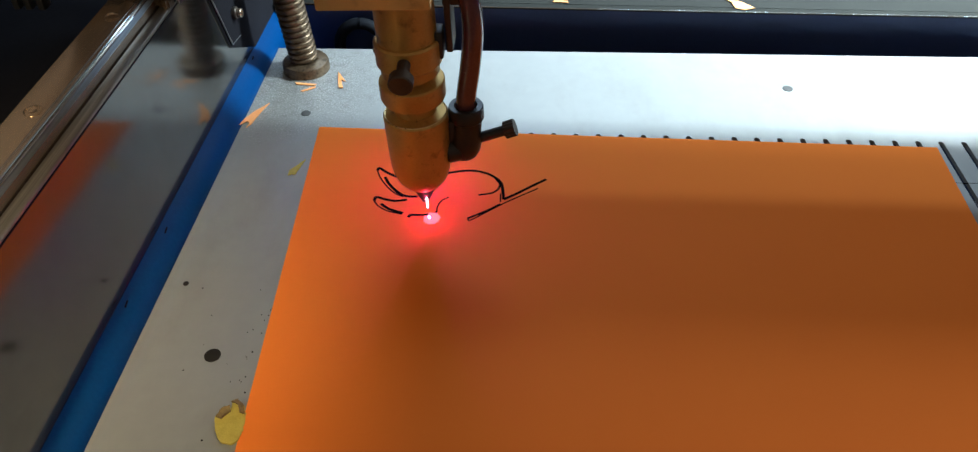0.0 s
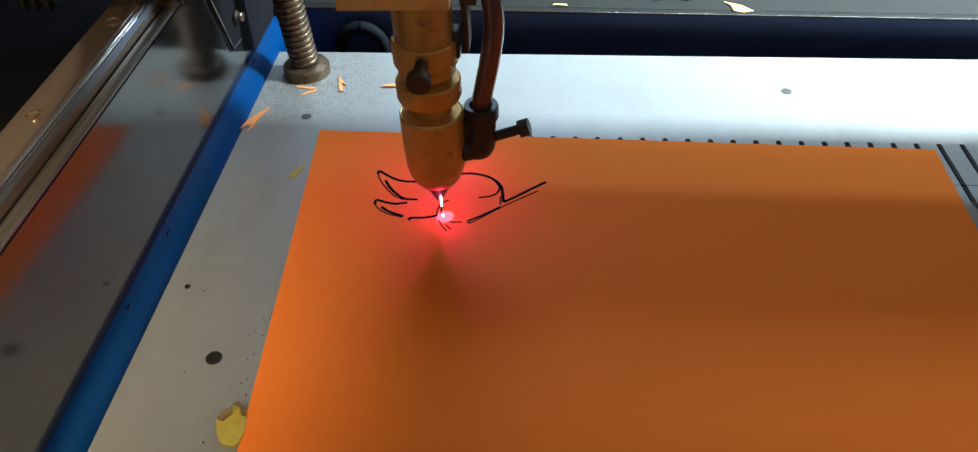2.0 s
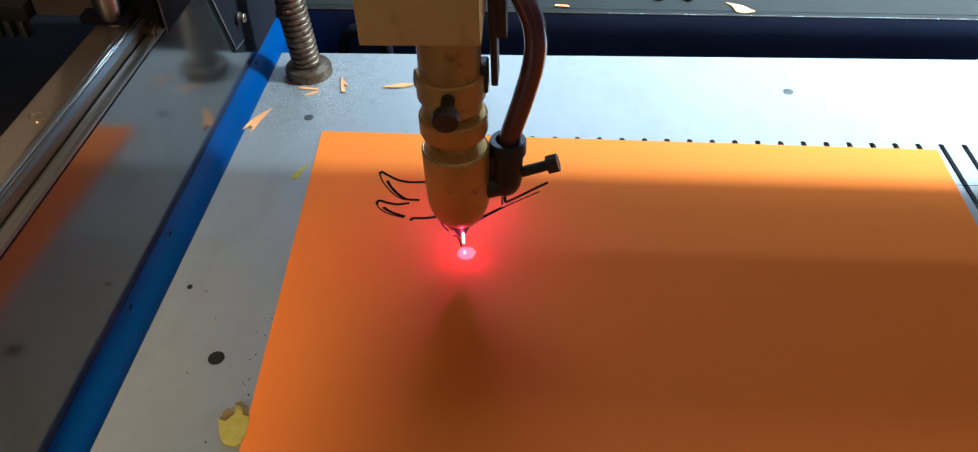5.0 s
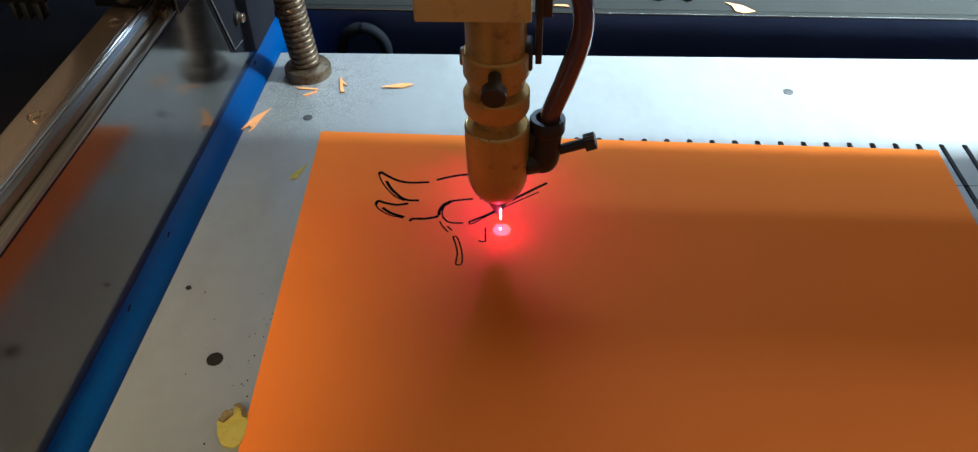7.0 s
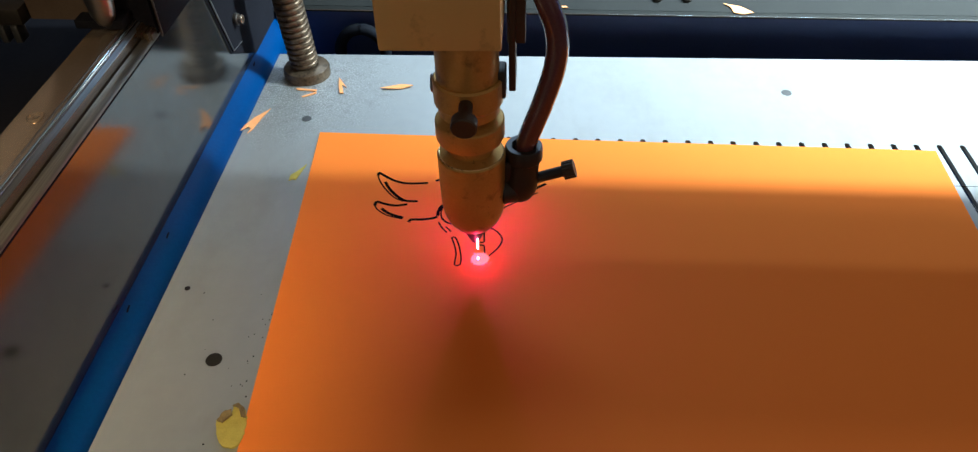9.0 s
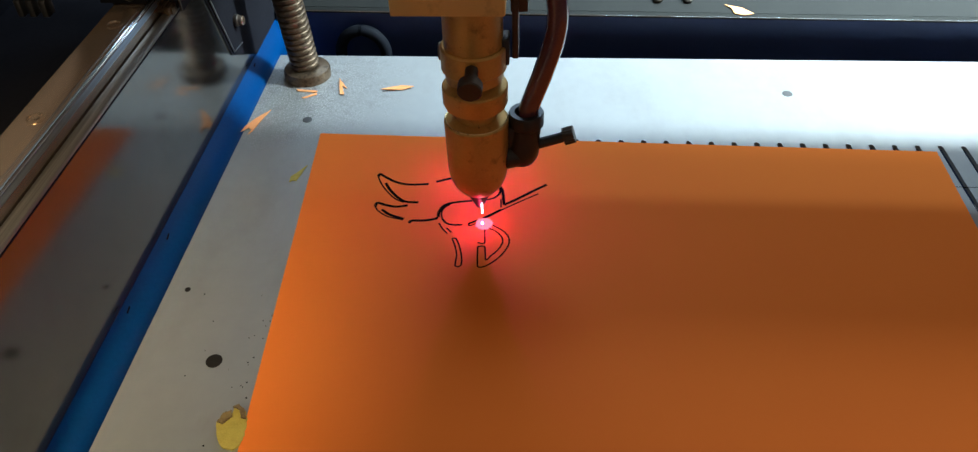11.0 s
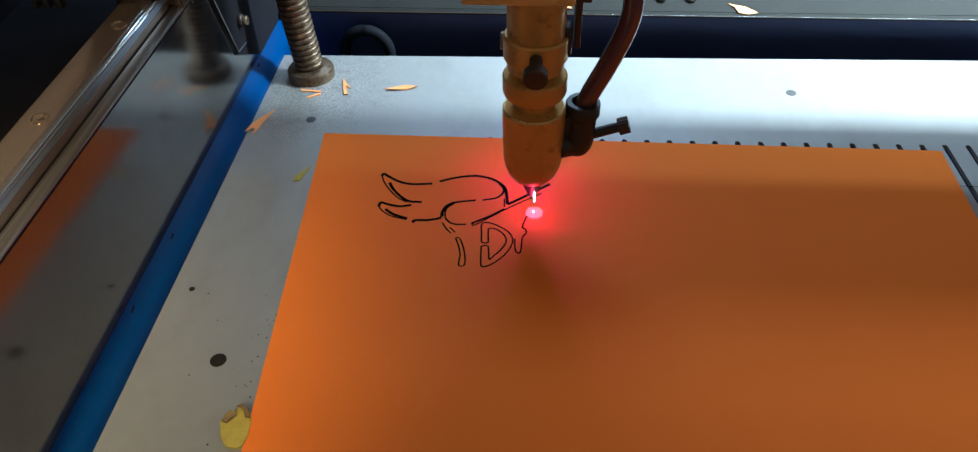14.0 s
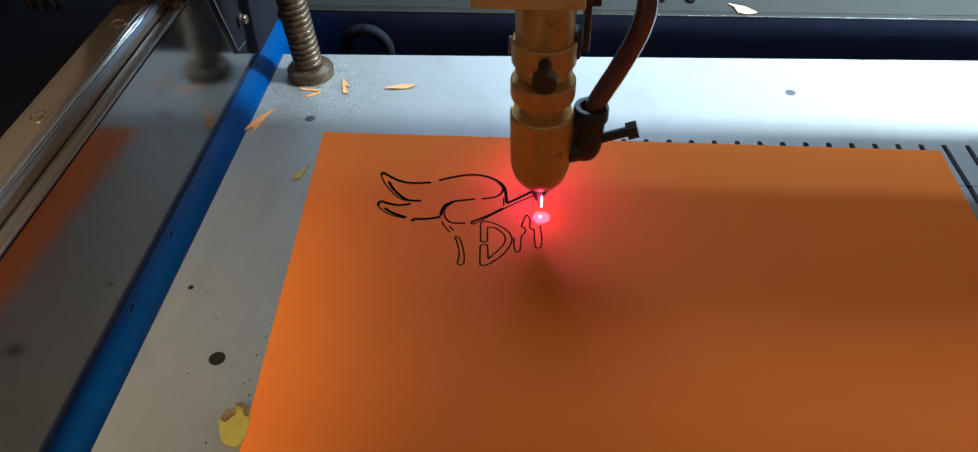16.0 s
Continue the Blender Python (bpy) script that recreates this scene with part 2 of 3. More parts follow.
def tube(pts, r, seg=16, n=8):
    line = smooth_line(pts, n)
    bm = bmesh.new()
    rings = []
    side = Vector((1, 0, 0))
    for i, c in enumerate(line):
        d = (line[min(i + 1, len(line) - 1)] - line[max(i - 1, 0)]).normalized()
        u = d.cross(side)
        u = (u if u.length > 1e-4 else d.cross(Vector((0, 1, 0)))).normalized()
        v = d.cross(u)
        rings.append([bm.verts.new(c + r * (math.cos(2 * math.pi * k / seg) * u + math.sin(2 * math.pi * k / seg) * v)) for k in range(seg)])
    for a, b in zip(rings, rings[1:]):
        for k in range(seg):
            bm.faces.new((a[k], a[(k + 1) % seg], b[(k + 1) % seg], b[k]))
    bm.faces.new(rings[0])
    bm.faces.new(rings[-1])
    return bm


def add_prism(bm, outline, z0, z1):
    lo = [bm.verts.new((x, y, z0)) for x, y in outline]
    hi = [bm.verts.new((x, y, z1)) for x, y in outline]
    bm.faces.new(hi)
    bm.faces.new(lo[::-1])
    for i in range(len(outline)):
        j = (i + 1) % len(outline)
        bm.faces.new((lo[i], lo[j], hi[j], hi[i]))
    return bm


def thing(name, label, category, at=(0, 0, 0), group="", kind=""):
    ob = new(name)
    ob.empty_display_size = 0.01
    ob.location = at
    return tagged(ob, label, category, group, kind)


# the bed plate with its slots
SLOT_PITCH, SLOT_HALF, SLOT_TOP = 0.0109, 0.0013, 0.0020
BED_T = 0.002


def back_edge(x):
    return 0.0761 + 0.0173 * x


def bed_plate():
    bm = bmesh.new()
    slots = [0.3006 + SLOT_PITCH * k for k in range(-22, 13)]
    x0, x1, yf = -0.0392, 0.47, -0.42
    first, last = slots[0] - SLOT_PITCH / 2, slots[-1] + SLOT_PITCH / 2
    add_prism(bm, [(x0, yf), (first, yf), (first, back_edge(first)), (x0, back_edge(x0))], -BED_T, 0)
    add_prism(bm, [(last, yf), (x1, yf), (x1, back_edge(x1)), (last, back_edge(last))], -BED_T, 0)
    for s in slots:
        a, b = s - SLOT_PITCH / 2, s + SLOT_PITCH / 2
        top = SLOT_TOP + 0.0078 * (s - 0.29)
        arc = [(s + SLOT_HALF * math.cos(t), top - SLOT_HALF + SLOT_HALF * math.sin(t)) for t in [math.pi * (1 - k / 8) for k in range(9)]]
        # left half with the back piece, then the right half
        add_prism(bm, [(a, yf), (s - SLOT_HALF, yf)] + arc[:5] + [(s, back_edge(s)), (a, back_edge(a))], -BED_T, 0)
        add_prism(bm, [(s + SLOT_HALF, yf), (b, yf), (b, back_edge(b)), (s, back_edge(s))] + arc[4:], -BED_T, 0)
    bmesh.ops.remove_doubles(bm, verts=bm.verts, dist=1e-6)
    ob = part("bed_plate", bm, STEEL_BED, smooth=False)
    return tagged(ob, "slotted bare steel cutting bed, scuffed and dusty", "machine bed", kind="structure")


bed = bed_plate()


def plug(x, y, r, mat=PLUG):
    ob = part("screw_plug", lathe([(0, 0.0), (r * 0.8, 0.00012), (r, 0.0000), (r, -0.001)][::-1], 24), mat)
    ob.location = (x, y, 0.00025)
    ob.parent = bed
    return ob


plug(-0.0093, -0.1422, 0.0030)
plug(-0.0309, -0.1074, 0.0011)
plug(-0.0095, 0.0119, 0.0024, GREY_PLUG)
plug(0.238, 0.0456, 0.0026, GREY_PLUG)
plug(-0.0309, -0.30, 0.0030)

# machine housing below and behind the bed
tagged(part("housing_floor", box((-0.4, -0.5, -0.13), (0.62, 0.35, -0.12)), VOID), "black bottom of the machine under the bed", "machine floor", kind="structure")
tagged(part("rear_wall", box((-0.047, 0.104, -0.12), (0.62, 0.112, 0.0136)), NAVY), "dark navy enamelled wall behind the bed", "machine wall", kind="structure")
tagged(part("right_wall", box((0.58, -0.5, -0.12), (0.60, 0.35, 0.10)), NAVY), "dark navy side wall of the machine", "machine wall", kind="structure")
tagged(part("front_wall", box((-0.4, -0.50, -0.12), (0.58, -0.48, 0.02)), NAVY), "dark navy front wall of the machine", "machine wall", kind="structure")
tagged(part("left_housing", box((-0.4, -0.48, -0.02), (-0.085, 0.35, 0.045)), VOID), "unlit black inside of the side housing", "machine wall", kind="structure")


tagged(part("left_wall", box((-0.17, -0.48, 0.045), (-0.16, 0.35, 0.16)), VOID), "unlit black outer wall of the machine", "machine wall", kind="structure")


def rear_ledge():
    t = thing("rear_ledge", "grey aluminium ledge with a bright front lip", "ledge", kind="structure")
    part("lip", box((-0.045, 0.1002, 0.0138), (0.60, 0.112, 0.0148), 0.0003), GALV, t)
    part("bright_edge", rod((-0.045, 0.1006, 0.0148), (0.60, 0.1006, 0.0148), 0.00028, 8), POLISHED, t, "thin bright front edge")
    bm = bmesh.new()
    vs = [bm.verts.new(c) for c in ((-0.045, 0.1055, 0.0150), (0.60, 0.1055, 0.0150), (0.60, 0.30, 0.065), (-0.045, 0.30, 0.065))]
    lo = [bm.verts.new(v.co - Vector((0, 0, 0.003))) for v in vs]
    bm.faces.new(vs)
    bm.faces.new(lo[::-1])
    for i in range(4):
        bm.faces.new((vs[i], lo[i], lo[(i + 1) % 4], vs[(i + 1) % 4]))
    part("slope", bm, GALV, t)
    for x in (0.1755, 0.1925):
        part("cap_screw", lathe([(0.0028, 0), (0.0028, 0.0016), (0.0022, 0.0022), (0.0013, 0.0022), (0.0012, 0.0008), (0, 0.0008)], 20, Matrix.Translation((x, 0.1150, 0.0178)) @ pose(0, 0, 0, 14)), DARK_STEEL, t)
    return t


rear_ledge()

ring_pts = [(0.004 + 0.0135 * math.cos(a), 0.0965, -0.010 + 0.0150 * math.sin(a)) for a in [radians(-30 + 12 * k) for k in range(21)]]
tagged(part("loop_of_tubing", tube(ring_pts, 0.0034, 14, 3), GREY_RUBBER), "loop of dark grey tubing in the gap behind the bed", "tubing")

# left side: blue lining, polished panel, guide rail
bm = bmesh.new()
prof = [(-0.0474, -0.02), (-0.0390, -0.02)]
for k in range(13):  # a rolled lip
    f = k / 12
    bulge = 0.0017 * math.sin(math.pi * f ** 0.8)
    prof.append((-0.0393 - 0.0081 * f + 0.79 * bulge, -0.0005 + 0.0097 * f + 0.61 * bulge))
rings = [[bm.verts.new((x, -0.45 + 0.5535 * q / 40, z + 0.0002 * noise.noise((x * 90, q * 0.7, 3.0)))) for x, z in prof] for q in range(41)]
for lo, hi in zip(rings, rings[1:]):
    for i in range(len(prof)):
        j = (i + 1) % len(prof)
        bm.faces.new((lo[i], lo[j], hi[j], hi[i]))
for r_ in (rings[0], rings[-1]):
    bm.faces.new(r_)
tagged(part("blue_trim", bm, BLUE), "blue enamelled steel edge trim beside the bed", "trim", kind="structure")
tagged(part("side_panel", box((-0.052, -0.45, -0.03), (-0.0475, 0.11, 0.0728)), PANEL), "polished sheet steel side panel reflecting the orange card", "panel", kind="structure")


def extrude_y(prof, y0, y1):
    bm = bmesh.new()
    k = len(prof)
    rings = [[bm.verts.new((x, y, z)) for x, z in prof] for y in (y0, y1)]
    for i in range(k):
        bm.faces.new((rings[0][i], rings[0][(i + 1) % k], rings[1][(i + 1) % k], rings[1][i]))
    for ring in rings:
        bm.faces.new(ring)
    return bm


def guide_rail():
    t = thing("guide_rail", "worn ground steel linear rail bolted along the side", "rail")
    part("ledge", extrude_y([(-0.0514, 0.0690), (-0.0514, 0.0744), (-0.0486, 0.0740), (-0.0483, 0.0745), (-0.0472, 0.0742), (-0.0468, 0.0737), (-0.0468, 0.0731), (-0.0500, 0.0726)], -0.45, -0.004), LEDGE, t, "brown-grey ledge beside the rail")
    part("shadow_gap", box((-0.0476, -0.45, 0.0718), (-0.0472, -0.004, 0.0727)), VOID, t, "dark joint under the ledge")
    part("footing", box((-0.0765, -0.45, 0.0600), (-0.0537, -0.002, 0.0716), 0.0005), DARK_STEEL, t)
    part("rail_bar", extrude_y([(-0.0682, 0.0720), (-0.0682, 0.0798), (-0.0674, 0.0810), (-0.0549, 0.0810), (-0.0542, 0.0808), (-0.0536, 0.0802), (-0.0517, 0.0783), (-0.0519, 0.0772), (-0.0519, 0.0720)], -0.45, -0.006), RAIL, t)
    for y in (-0.043, -0.1076, -0.1722, -0.2368, -0.3014):
        part("rail_bolt", lathe([(0.0031, -0.0003), (0.0031, 0.0004), (0.0026, 0.0005), (0.0023, -0.0002), (0.0014, -0.0002), (0.0013, 0.0002), (0.0006, 0.0001), (0, -0.0001)], 20, Matrix.Translation((-0.0604, y, 0.0811))), RAIL, t, "bolt in its counterbore")
    # bright rods laid on the bar draw its long highlights as shapes
    part("highlight_line", rod((-0.0541, -0.45, 0.0807), (-0.0541, -0.012, 0.0807), 0.0005, 10), POLISHED, t, "thin bright rod along the rail, put in as a highlight")
    for x, z in ((-0.0556, 0.0811), (-0.0530, 0.0801)):
        part("highlight_line", rod((x, -0.45, z), (x, -0.012, z), 0.0003, 8), POLISHED, t, "thin bright rod along the rail, put in as a highlight")
    # separate strip over the bar; the bluish bed reflection is put into its colour
    part("race_face", extrude_y([(-0.0534, 0.0803), (-0.0525, 0.0795), (-0.0516, 0.0786), (-0.0518, 0.0781), (-0.0538, 0.0800)], -0.45, -0.012), RACE, t, "slanting rail face with the bed's bluish reflection in its colour")
    part("end_stop", box((-0.078, -0.010, 0.0600), (-0.0525, 0.012, 0.0835), 0.002), VOID, t, "black end stop")
    return t


guide_rail()


def corner_bracket():
    """A plate on the side panel, in the plane of x."""
    t = thing("corner_bracket", "dark steel bracket plate with one bolt on the side panel", "bracket")
    bm = bmesh.new()
    vs = [(0.0165, 0.0625), (0.0300, 0.0274), (0.0482, 0.0250), (0.0590, 0.0400), (0.0570, 0.0625)]
    f = [bm.verts.new((-0.0462, y, z)) for y, z in vs]
    b = [bm.verts.new((-0.0476, y, z)) for y, z in vs]
    bm.faces.new(f)
    bm.faces.new(b[::-1])
    for i in range(5):
        bm.faces.new((f[i], b[i], b[(i + 1) % 5], f[(i + 1) % 5]))
    part("plate", bm, VOID, t)
    # black sheet added for the panel's dark reflection, cut along the mirrored bed edge
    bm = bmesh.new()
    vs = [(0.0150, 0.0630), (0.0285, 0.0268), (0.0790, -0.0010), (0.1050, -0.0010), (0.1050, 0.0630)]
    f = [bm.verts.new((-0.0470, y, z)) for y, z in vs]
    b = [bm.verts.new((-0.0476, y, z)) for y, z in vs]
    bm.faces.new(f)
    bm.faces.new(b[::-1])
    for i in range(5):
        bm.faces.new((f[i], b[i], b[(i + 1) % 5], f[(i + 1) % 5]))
    part("dark_reflection", bm, VOID, t, "black sheet standing in for the dark reflection behind the bracket")
    part("bright_edge", rod((-0.0460, 0.0300, 0.0278), (-0.0460, 0.0425, 0.0262), 0.00025, 8), ALU, t, "bright cut edge")
    part("bright_edge", rod((-0.0460, 0.0168, 0.0620), (-0.0460, 0.0300, 0.0278), 0.00035, 8), ALU, t, "bright cut edge")
    part("bolt", rod((-0.0462, 0.0400, 0.0400), (-0.0440, 0.0400, 0.0400), 0.0031, 24, 0.0004), DARK_STEEL, t)
    part("bolt_tip", lathe([(0.0023, 0), (0.0023, 0.0032), (0.0020, 0.0036), (0.0015, 0.0036), (0.0013, 0.0015), (0, 0.0015)], 20, along((-0.0452, 0.0400, 0.0400), (-0.0395, 0.0400, 0.0400))), RAIL, t, "hollow bright bolt end")
    return t


corner_bracket()


def lead_screw():
    t = thing("lead_screw", "greasy vertical lead screw in a round collar", "lead screw", (-0.0185, 0.0545, 0))
    part("collar", lathe([(0.0125, 0.0), (0.0125, 0.0042), (0.0119, 0.0052), (0.0086, 0.0060), (0.0078, 0.0062), (0, 0.0062)], 40), SCREW, t)
    bm = bmesh.new()
    pitch, seg, zmax = 0.0032, 28, 0.16
    steps = int(zmax / pitch * seg)
    prof = [(0.0067, 0.0), (0.0074, 0.12), (0.0077, 0.22), (0.0077, 0.66), (0.0074, 0.78), (0.0067, 0.86)]
    prev = None
    for k in range(steps):
        a = 2 * math.pi * k / seg
        z = 0.004 + pitch * k / seg
        ring = [bm.verts.new((r * math.cos(a), r * math.sin(a), z + f * pitch)) for r, f in prof]
        ring.append(bm.verts.new((0.0067 * math.cos(a), 0.0067 * math.sin(a), z + pitch)))
        if prev:
            for i in range(len(ring) - 1):
                bm.faces.new((prev[i], prev[i + 1], ring[i + 1], ring[i]))
        prev = ring
    for v in bm.verts:  # it leans a little
        v.co.x -= 0.083 * v.co.z
    part("threaded_rod", bm, SCREW, t)
    return t


lead_screw()

# the orange card
CARD_TOP = 0.0007


def card_sheet():
    bm = bmesh.new()
    add_prism(bm, [(0.0, -0.0003), (0.0120, -0.2090), (0.2875, -0.2115), (0.297, -0.0036)], 0.0001, CARD_TOP)
    ob = part("card_sheet", bm, CARD, smooth=False)
    return tagged(ob, "orange card sheet with a winged figure being cut into it", "card")


sheet = card_sheet()

THICK, THIN = 0.0014, 0.00068
# name, half width class, start and end of the cut, points on the card
CUTS = [
    (THICK, -1, -1, [(0.0341, -0.0334), (0.0346, -0.0315), (0.0376, -0.0337), (0.0429, -0.0371), (0.0489, -0.0386), (0.0579, -0.0379)]),
    (THIN, -1, -1, [(0.0341, -0.0334), (0.0358, -0.0377), (0.0389, -0.0428), (0.0436, -0.0485), (0.0482, -0.0513)]),
    (THICK, -1, -1, [(0.0382, -0.0379), (0.0408, -0.0427), (0.0449, -0.0477), (0.0490, -0.0507), (0.0547, -0.0510)]),
    (THICK, -1, -1, [(0.0359, -0.0546), (0.0366, -0.0521), (0.0405, -0.0534), (0.0453, -0.0543), (0.0503, -0.0532)]),
    (THIN, -1, -1, [(0.0359, -0.0546), (0.0380, -0.0577), (0.0426, -0.0610), (0.0493, -0.0630)]),
    (THICK, -1, -1, [(0.0392, -0.0565), (0.0433, -0.0598), (0.0496, -0.0623)]),
    (THICK, -1, -1, [(0.0523, -0.0649), (0.0534, -0.0633), (0.0584, -0.0630), (0.0628, -0.0619), (0.0643, -0.0610)]),
    (THICK, -1, -1, [(0.0612, -0.0362), (0.0666, -0.0338), (0.0731, -0.0319), (0.0789, -0.0315), (0.0848, -0.0333), (0.0887, -0.0362), (0.0913, -0.0398), (0.0922, -0.0442), (0.0929, -0.0511)]),
    (0.0010, -1, -1, [(0.0888, -0.0369), (0.0908, -0.0406), (0.0901, -0.0443), (0.0874, -0.0470), (0.0817, -0.0486)]),
    (THIN, -1, -1, [(0.0914, -0.0472), (0.0916, -0.0529)]),
    (0.0011, -1, -1, [(0.0781, -0.0642), (0.0853, -0.0594), (0.0917, -0.0543)]),
    (THIN, -1, -1, [(0.0780, -0.0640), (0.0791, -0.0654), (0.0864, -0.0594), (0.0934, -0.0535), (0.1002, -0.0484), (0.1080, -0.0428)]),
    (THICK, -1, -1, [(0.0929, -0.0511), (0.0985, -0.0469), (0.1050, -0.0415), (0.1117, -0.0362)]),
    (THIN, -0.4, 0.0, [(0.0643, -0.0610), (0.0642, -0.0576), (0.0656, -0.0533), (0.0686, -0.0507)]),
    (THIN, 0.1, 0.6, [(0.0653, -0.0644), (0.0670, -0.0677), (0.0695, -0.0709)]),
    (THIN, 0.6, 0.9, [(0.0712, -0.0701), (0.0688, -0.0673)]),
    (0.0009, 0.9, 1.6, [(0.0664, -0.0616), (0.0685, -0.0642), (0.0713, -0.0652), (0.0755, -0.0650)]),
    (THIN, 1.7, 2.2, [(0.0664, -0.0616), (0.0658, -0.0582), (0.0664, -0.0546), (0.0690, -0.0517)]),
    (THIN, 2.2, 3.1, [(0.0686, -0.0507), (0.0727, -0.0497), (0.0786, -0.0486)]),
    (0.0010, 3.1, 3.7, [(0.0786, -0.0489), (0.0727, -0.0500), (0.0690, -0.0512), (0.0660, -0.0538), (0.0648, -0.0576), (0.0648, -0.0604)]),
    (THIN, 4.2, 6.1, [(0.0718, -0.0740), (0.0733, -0.0737), (0.0750, -0.0777), (0.0765, -0.0839), (0.0768, -0.0898), (0.0743, -0.0901), (0.0746, -0.0840), (0.0732, -0.0778), (0.0718, -0.0740)]),
    (THIN, 6.3, 8.9, [(0.0827, -0.0759), (0.0858, -0.0760), (0.0853, -0.0675), (0.0894, -0.0680), (0.0926, -0.0718), (0.0932, -0.0756), (0.0913, -0.0802), (0.0884, -0.0840), (0.0866, -0.0862), (0.0859, -0.0783), (0.0829, -0.0786)]),
    (THIN, 8.9, 11.7, [(0.0829, -0.0786), (0.0834, -0.0885), (0.0841, -0.0905), (0.0870, -0.0896), (0.0911, -0.0857), (0.0943, -0.0807), (0.0960, -0.0755), (0.0952, -0.0710), (0.0920, -0.0672), (0.0865, -0.0639), (0.0824, -0.0640), (0.0825, -0.0696), (0.0829, -0.0758)]),
    (THIN, 12.0, 16.0, [(0.0968, -0.0733), (0.0970, -0.0780), (0.0975, -0.0808), (0.0985, -0.0820), (0.0995, -0.0811), (0.0998, -0.0766), (0.1000, -0.0721), (0.1016, -0.0696), (0.1011, -0.0668), (0.0998, -0.0662), (0.1008, -0.0615), (0.1020, -0.0583), (0.1035, -0.0620), (0.1032, -0.0647), (0.1037, -0.0676), (0.1052, -0.0676), (0.1054, -0.0725), (0.1059, -0.0783), (0.1071, -0.0792), (0.1083, -0.0782), (0.1086, -0.0737), (0.1077, -0.0652)]),
]


def ribbon(line, width):
    bm = bmesh.new()
    n = len(line)
    rows = []
    for i in range(n):
        d = (line[min(i + 1, n - 1)] - line[max(i - 1, 0)]).normalized()
        s = Vector((-d.y, d.x, 0)) * width / 2
        rows.append([bm.verts.new(line[i] + s + Vector((0, 0, z))) for z in (0.00005, -0.0003)] + [bm.verts.new(line[i] - s + Vector((0, 0, z))) for z in (-0.0003, 0.00005)])
    for a, b in zip(rows, rows[1:]):
        for k in range(4):
            bm.faces.new((a[k], a[(k + 1) % 4], b[(k + 1) % 4], b[k]))
    bm.faces.new(rows[0])
    bm.faces.new(rows[-1])
    return bm


LATER = []
for width, t0, t1, pts in CUTS:
    corner = width == THIN and t0 > 4
    line = smooth_line([(x, y, CARD_TOP) for x, y in pts], 2 if corner else 5)
    if t1 <= 0:
        part("cut_line", ribbon(line, width), CHAR, sheet, smooth=False)
        continue
    lengths = [0.0]
    for a, b in zip(line, line[1:]):
        lengths.append(lengths[-1] + (b - a).length)
    step = 2 if corner else 3
    for i in range(0, len(line) - 1, step):
        j = min(i + step, len(line) - 1)
        ob = part("cut_line", ribbon(line[i:j + 1], width), CHAR, sheet, smooth=False)
        LATER.append((ob, t0 + (t1 - t0) * (lengths[i] + lengths[j]) / 2 / lengths[-1]))


# loose scraps of card
def scrap(outline, mat, label, at=0.0, thick=0.0005, tilt=0.0):
    cx, cy = sum(p[0] for p in outline) / len(outline), sum(p[1] for p in outline) / len(outline)
    bm = add_prism(bmesh.new(), [(x - cx, y - cy) for x, y in outline], 0.0001, thick)
    for v in bm.verts:
        v.co.z += tilt * abs(v.co.x + v.co.y)
    ob = part("card_scrap", bm, mat, smooth=False)
    ob.location = (cx, cy, at)
    return tagged(ob, label, "card scrap", "cut scraps")


scrap([(-0.0290, 0.0172), (-0.0312, 0.0120), (-0.0332, 0.0065), (-0.0343, 0.0002), (-0.0357, -0.0034), (-0.0353, 0.0014), (-0.0372, 0.0028), (-0.0396, -0.0016), (-0.0390, 0.0043), (-0.0357, 0.0110)], SCRAP, "forked orange card offcut at the edge of the bed", tilt=0.1)
scrap([(-0.0010, -0.0258), (-0.0024, -0.0326), (-0.0036, -0.0376), (-0.0052, -0.0372), (-0.0066, -0.0384), (-0.0068, -0.0346), (-0.0044, -0.0314)], YELLOW, "small yellow wedge of card on the bed")
scrap([(0.0237, 0.0401), (0.0300, 0.0440), (0.0345, 0.0452), (0.0410, 0.0439), (0.0350, 0.0410)], SCRAP, "leaf-shaped orange offcut on the bed", tilt=0.08)
scrap([(-0.0006, 0.0512), (0.0022, 0.0440), (0.0056, 0.0412), (0.0018, 0.0474)], SCRAP, "thin forked orange offcut on the bed", tilt=0.1)
scrap([(0.0000, 0.0490), (0.0014, 0.0410), (0.0030, 0.0350), (0.0050, 0.0354), (0.0028, 0.0425)], SCRAP, "narrow orange sliver on the bed", tilt=0.1)
scrap([(-0.0215, 0.0398), (-0.0098, 0.0385), (-0.0108, 0.0370), (-0.0205, 0.0380)], SCRAP, "thin orange sliver beside the lead screw")
scrap([(-0.0168, 0.0318), (-0.0098, 0.0366), (-0.0096, 0.0350), (-0.0156, 0.0312)], SCRAP, "thin orange sliver beside the lead screw")


